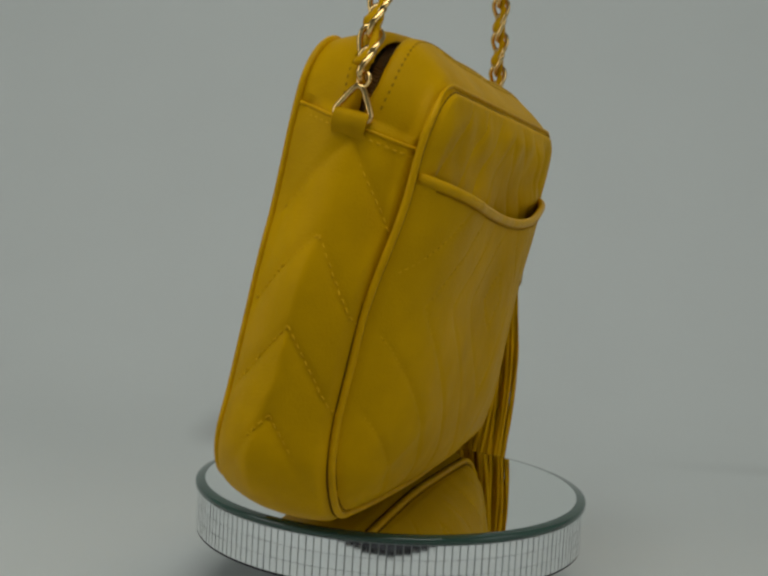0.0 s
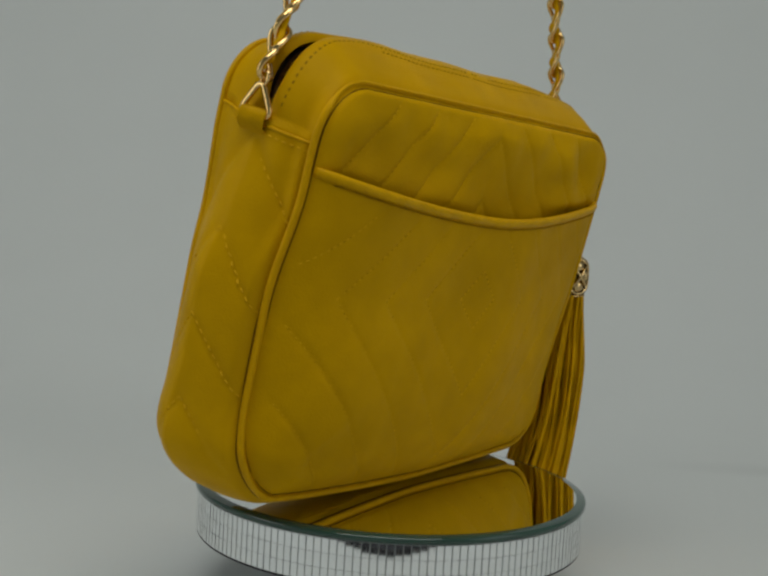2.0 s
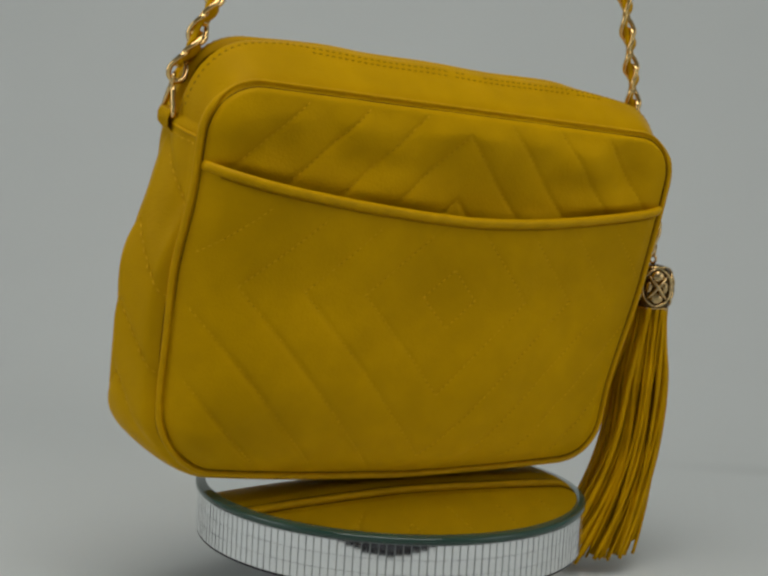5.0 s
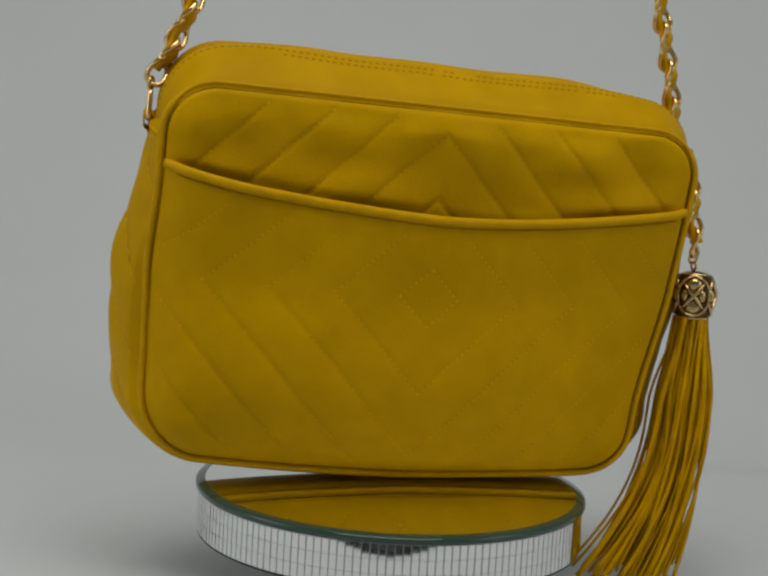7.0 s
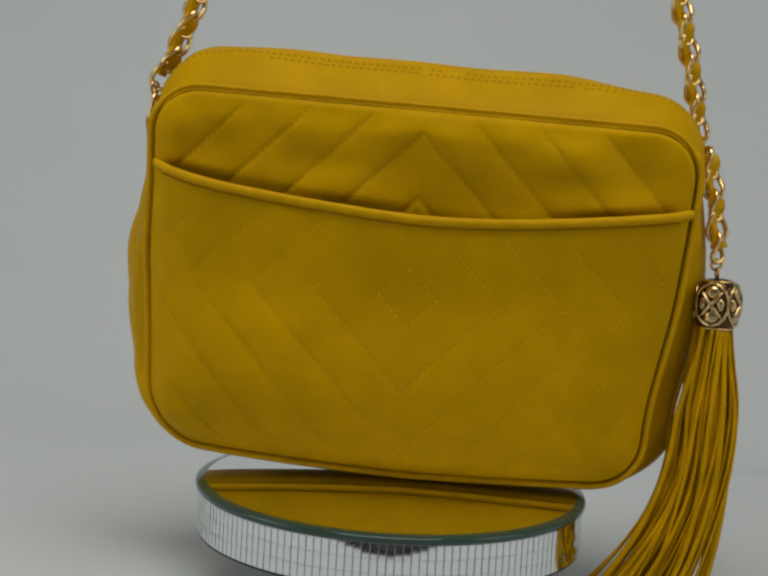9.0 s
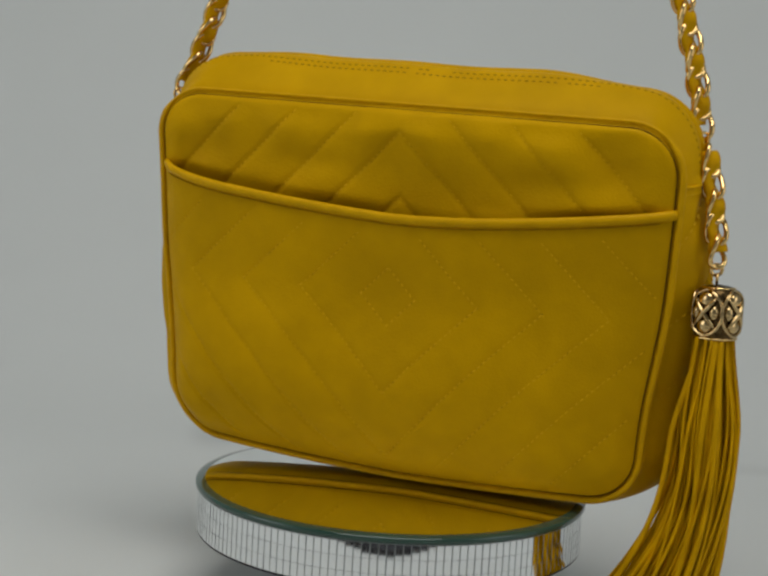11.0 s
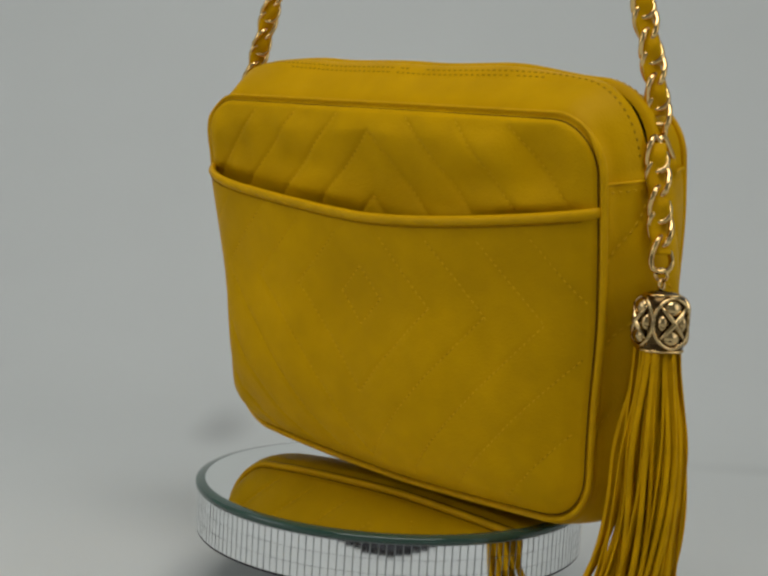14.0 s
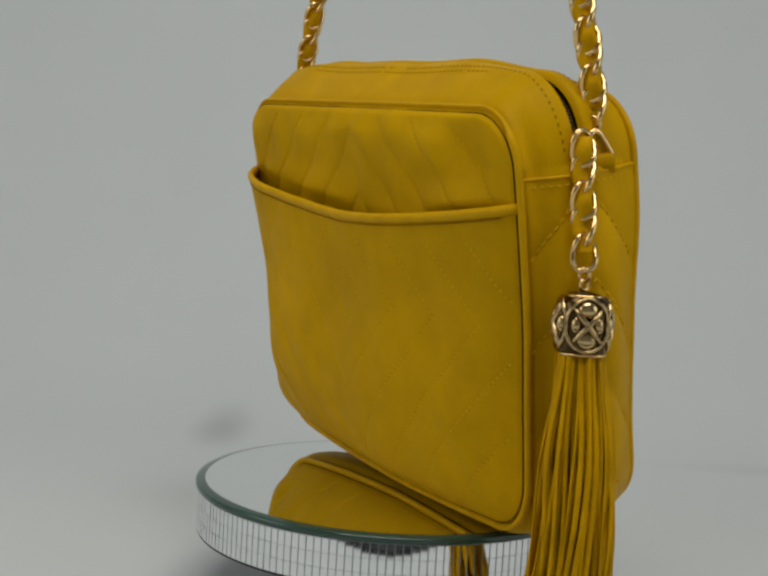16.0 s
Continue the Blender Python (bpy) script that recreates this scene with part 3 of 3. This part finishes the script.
def link_mesh():
    """One curb link: a flattened twisted oval of wire."""
    pts = []
    for k in range(28):
        w = 2 * pi * k / 28
        pts.append((0.0046 * cos(w), 0.0019 * sin(2 * w), 0.0074 * sin(w)))
    v, f = tube(pts, 0.00128, 8, closed=True, up=Vector((0, 1, 0)))
    ob = mesh_part("chain_link", v, f, M_gold)
    me = ob.data
    bpy.data.objects.remove(ob)
    return me


LINK = link_mesh()


def fill(ob, verts, faces, mat):
    ob.data.from_pydata([tuple(v) for v in verts], [], faces)
    ob.data.materials.append(mat)
    ob.data.polygons.foreach_set("use_smooth", [True] * len(ob.data.polygons))
    ob.data.update()


def chain_frame(d):
    """Axes of a chain that hangs along d, its flat side square to the bag's front left."""
    x = Vector((0.676, 0.737, 0))
    x = (x - d * x.dot(d)).normalized()
    return Matrix((x, d.cross(x), d)).transposed()


def chain(holder, path_fun, count, pitch, woven, spin=0.0):
    """Links hung along a path below a holder, with a leather strip woven through."""
    for k in range(count):
        s = pitch * (k + 0.5)
        a, b = path_fun(s - pitch * 0.4), path_fun(s + pitch * 0.4)
        d = (b - a).normalized()
        m = Matrix.Translation((a + b) / 2) @ chain_frame(d).to_4x4() @ pose(0, 0, 0, 0, 0, spin + (24 if k % 2 else -24))
        ob = new("chain_link", LINK)
        ob.parent, ob.matrix_basis = holder, m
    if woven:
        s0, s1 = woven
        n = int((s1 - s0) / 0.0009)
        verts = []
        for i in range(n + 1):
            s = s0 + (s1 - s0) * i / n
            c = path_fun(s)
            d = (path_fun(s + 0.001) - path_fun(s - 0.001)).normalized()
            q = chain_frame(d)
            ph = pi * s / pitch
            ang = radians(spin) + 0.40 * sin(ph)
            u = q @ Vector((cos(ang), sin(ang), 0))
            w = q @ Vector((-sin(ang), cos(ang), 0))
            mid = c + w * (0.0014 * sin(ph))
            wd = 0.0040 + 0.0006 * abs(sin(ph))
            th = 0.0017
            for k in range(8):
                a = 2 * pi * k / 8
                verts.append(mid + u * (wd * cos(a)) + w * (th * sin(a) + 0.0003 * cos(3 * a)))
        faces = quads(n + 1, 8, ring=True) + [tuple(range(8))[::-1], tuple(n * 8 + k for k in range(8))]
        if len(holder.data.vertices) == 0 and holder.name.endswith("strap"):
            fill(holder, verts, faces, M_suede)
        else:
            mesh_part("leather_strip", verts, faces, M_suede, holder, "leather strip woven through the chain")


def small_ring(holder, at, r, wire, turn):
    pts = [Matrix.Rotation(turn, 3, "Z") @ Vector((r * cos(2 * pi * k / 20), 0, r * sin(2 * pi * k / 20))) + Vector(at) for k in range(20)]
    v, f = tube(pts, wire, 8, closed=True)
    mesh_part("jump_ring", v, f, M_gold, holder)


LEFT_RING, RIGHT_RING = Vector((-0.1398, 0.028, 0.1857)), Vector((0.1340, 0.040, 0.1826))


def strap(name, base, toward, length, spin):
    holder = new(name, bpy.data.meshes.new(name))
    holder.parent = bag
    holder.matrix_basis = Matrix.Translation(base)
    d = (Vector(toward) - base).normalized()
    fun = lambda s: d * s + Vector((0.0010 * sin(s * 60), 0.0010 * cos(s * 47), 0))
    small_ring(holder, (0, 0, 0.001), 0.0030, 0.0008, 0.6 if spin < 0 else 1.2)
    chain(holder, lambda s: fun(s + 0.003), int(length / 0.0098), 0.0098, (0.0045, length), spin)
    holder["label"] = "gold chain strap woven with yellow leather"
    return holder


strap_left = strap("left_strap", LEFT_RING, (-0.1205, 0.0385, 0.234), 0.34, 4)
strap_right = strap("right_strap", RIGHT_RING, (0.1190, 0.0500, 0.243), 0.34, -4)

TASSEL_TOP = Vector((0.1380, 0.0320, 0.1805))


def tassel():
    holder = new("tassel", bpy.data.meshes.new("tassel"))
    holder.parent = bag
    holder.matrix_basis = Matrix.Translation(TASSEL_TOP)
    holder["label"] = "leather fringe tassel with antiqued gold cap on a chain"
    end = Vector((0.1493, 0.0198, 0.1220)) - TASSEL_TOP
    d = end.normalized()
    fun = lambda s: d * s + Vector((0.0012 * sin(pi * s / 0.062), -0.001 * sin(pi * s / 0.062), 0))
    chain(holder, fun, 5, 0.0104, (0.001, 0.047), 0)
    small_ring(holder, d * 0.0555, 0.0026, 0.0008, 0.3)
    small_ring(holder, d * 0.0595, 0.0022, 0.0007, 1.7)
    # cap: the tassel hangs plumb, so its axis is the world's upright in the bag's space
    up = (BAG_TILT.to_3x3().transposed() @ Vector((0, 0, 1))).normalized()
    cap_top = Vector((0.1503, 0.0192, 0.1200)) - TASSEL_TOP
    xax = (Vector((1, 0, 0)) - up * up.x).normalized()
    yax = up.cross(xax)
    frame3 = Matrix((xax, yax, up)).transposed().to_4x4()
    axis = Matrix.Translation(cap_top) @ frame3
    turned = axis @ Matrix.Rotation(radians(-25), 4, "Z")

    def placed(verts):
        return [turned @ Vector(q) for q in verts]

    A, B = 0.0093, 0.0097
    prof = [(0.15, 0.0008), (0.45, 0.0004), (0.72, -0.0006), (0.90, -0.0024), (0.985, -0.0052), (1.0, -0.009), (1.0, -0.016), (0.985, -0.020), (0.93, -0.0228), (0.86, -0.0240), (0.60, -0.0236), (0.1, -0.023)]
    seg = 48

    def shell(w, k):
        c, s = cos(w), sin(w)
        r = (abs(c) ** 3.0 + abs(s) ** 3.0) ** (-1 / 3.0)
        return A * k * r * c, B * k * r * s

    verts = []
    for k, z in prof:
        for j in range(seg):
            x, y = shell(2 * pi * j / seg, k)
            verts.append((x, y, z))
    fill(holder, placed(verts), quads(len(prof), seg, ring=True, flip=True), M_antique)

    def on_cap(w, z, out):
        k = 1.0
        for (k0, z0), (k1, z1) in zip(prof, prof[1:]):
            if z1 <= z <= z0:
                k = k0 + (k1 - k0) * (z0 - z) / (z0 - z1)
        x, y = shell(w, k)
        return Vector((x, y, z)) + Vector((x, y, 0)).normalized() * out

    # on each of the four faces a round rim, crossing straps and four swelling lobes
    def on_face(w0, u, v, out):
        return on_cap(w0 + 0.80 * u, -0.0118 + 0.0104 * v, out)

    for side in range(4):
        w0 = side * pi / 2
        rim = [on_face(w0, cos(2 * pi * k / 36), sin(2 * pi * k / 36), 0.0006) for k in range(36)]
        v, f = tube(rim, 0.0008, 7, closed=True)
        mesh_part("face_rim", placed(v), f, M_lobe, holder)
        for s in (-1, 1):
            path = [on_face(w0, 0.66 * q, 0.66 * q * s, 0.0007 + 0.0012 * (1 - q * q)) for q in (-1, -0.75, -0.5, -0.25, 0, 0.25, 0.5, 0.75, 1)]
            v, f = tube(path, lambda a: 0.0005 + 0.0007 * sin(pi * a), 7)
            mesh_part("crossed_strap", placed(v), f, M_lobe, holder)
        for (du, dv, rw, rh) in ((0.0, 0.56, 0.0040, 0.0036), (0.0, -0.56, 0.0040, 0.0036), (-0.56, 0, 0.0022, 0.0036), (0.56, 0, 0.0022, 0.0036)):
            c = on_face(w0, du, dv, -0.0004)
            nrm = Vector((c.x / A ** 2, c.y / B ** 2, 0)).normalized()
            t = Vector((-nrm.y, nrm.x, 0))
            vs = []
            for i in range(7):
                la = pi / 2 * i / 6
                for j in range(18):
                    lo = 2 * pi * j / 18
                    vs.append(c + t * (rw * cos(la) * cos(lo)) + Vector((0, 0, 1)) * (rh * cos(la) * sin(lo)) + nrm * (0.0022 * sin(la)))
            mesh_part("raised_lobe", placed(vs), quads(7, 18, ring=True), M_lobe, holder)
    for z, r in ((-0.0008, 0.70), (-0.0236, 0.92)):
        path = [(*shell(2 * pi * j / 40, r), z) for j in range(40)]
        v, f = tube(placed(path), 0.0007, 6, closed=True)
        mesh_part("cap_rim", v, f, M_gold, holder)
    # fringe
    rng = random.Random(11)
    n_strand = 104
    for k in range(n_strand):
        g = 2.399963 * k
        rr = sqrt((k + 0.5) / n_strand)
        x0, y0 = 0.0080 * rr * cos(g), 0.0094 * rr * sin(g)
        ln = 0.140 + rng.uniform(-0.004, 0.005)
        sx, sy = cos(g) * rr, sin(g) * rr
        ph, am = rng.uniform(0, 6.28), rng.uniform(0.0004, 0.0018)
        flare = rng.uniform(0.65, 1.0)
        lean = rng.uniform(0.6, 1.15) * (0.5 + 0.5 * clamp(0.5 - sx * 0.5))
        pts = []
        for i in range(29):
            a = i / 28
            out = 0.0072 * flare * ease(a / 0.35) + 0.0040 * flare * a
            swoop = -0.003 * lean * a - 0.031 * lean * clamp((a - 0.40) / 0.60) ** 2
            pts.append(Vector((x0 + sx * out + swoop + am * sin(7 * a + ph), y0 + sy * out * (0.62 if sy < 0 else 1.15) + am * cos(6 * a + ph) + 0.010 * lean * a, -0.0232 - ln * a)))
        v, f = tube(pts, rng.uniform(0.0010, 0.0016), 6, flat=0.5, up=Vector((cos(ph), sin(ph), 0.1)))
        mesh_part("fringe_strand", [axis @ q for q in v], f, M_suede, holder)
    return holder


tassel_ob = tassel()


def settle_bag():
    low = min((BAG_TILT @ v.co).z for ob in bag.children if ob.type == "MESH" and ob.name.startswith(("front", "gusset")) for v in ob.data.vertices)
    return Matrix.Translation((0, 0, -low))


BAG_LIFT = settle_bag()


# ---------------------------------------------------------------- what moves
def motions():
    times = [0.5 * k for k in range(33)]
    walk(bag, [(t, bag_pose(t)) for t in times])
    walk(disc_ob, [(t, Matrix.Rotation(bag_turn(t), 4, "Z")) for t in times])


motions()
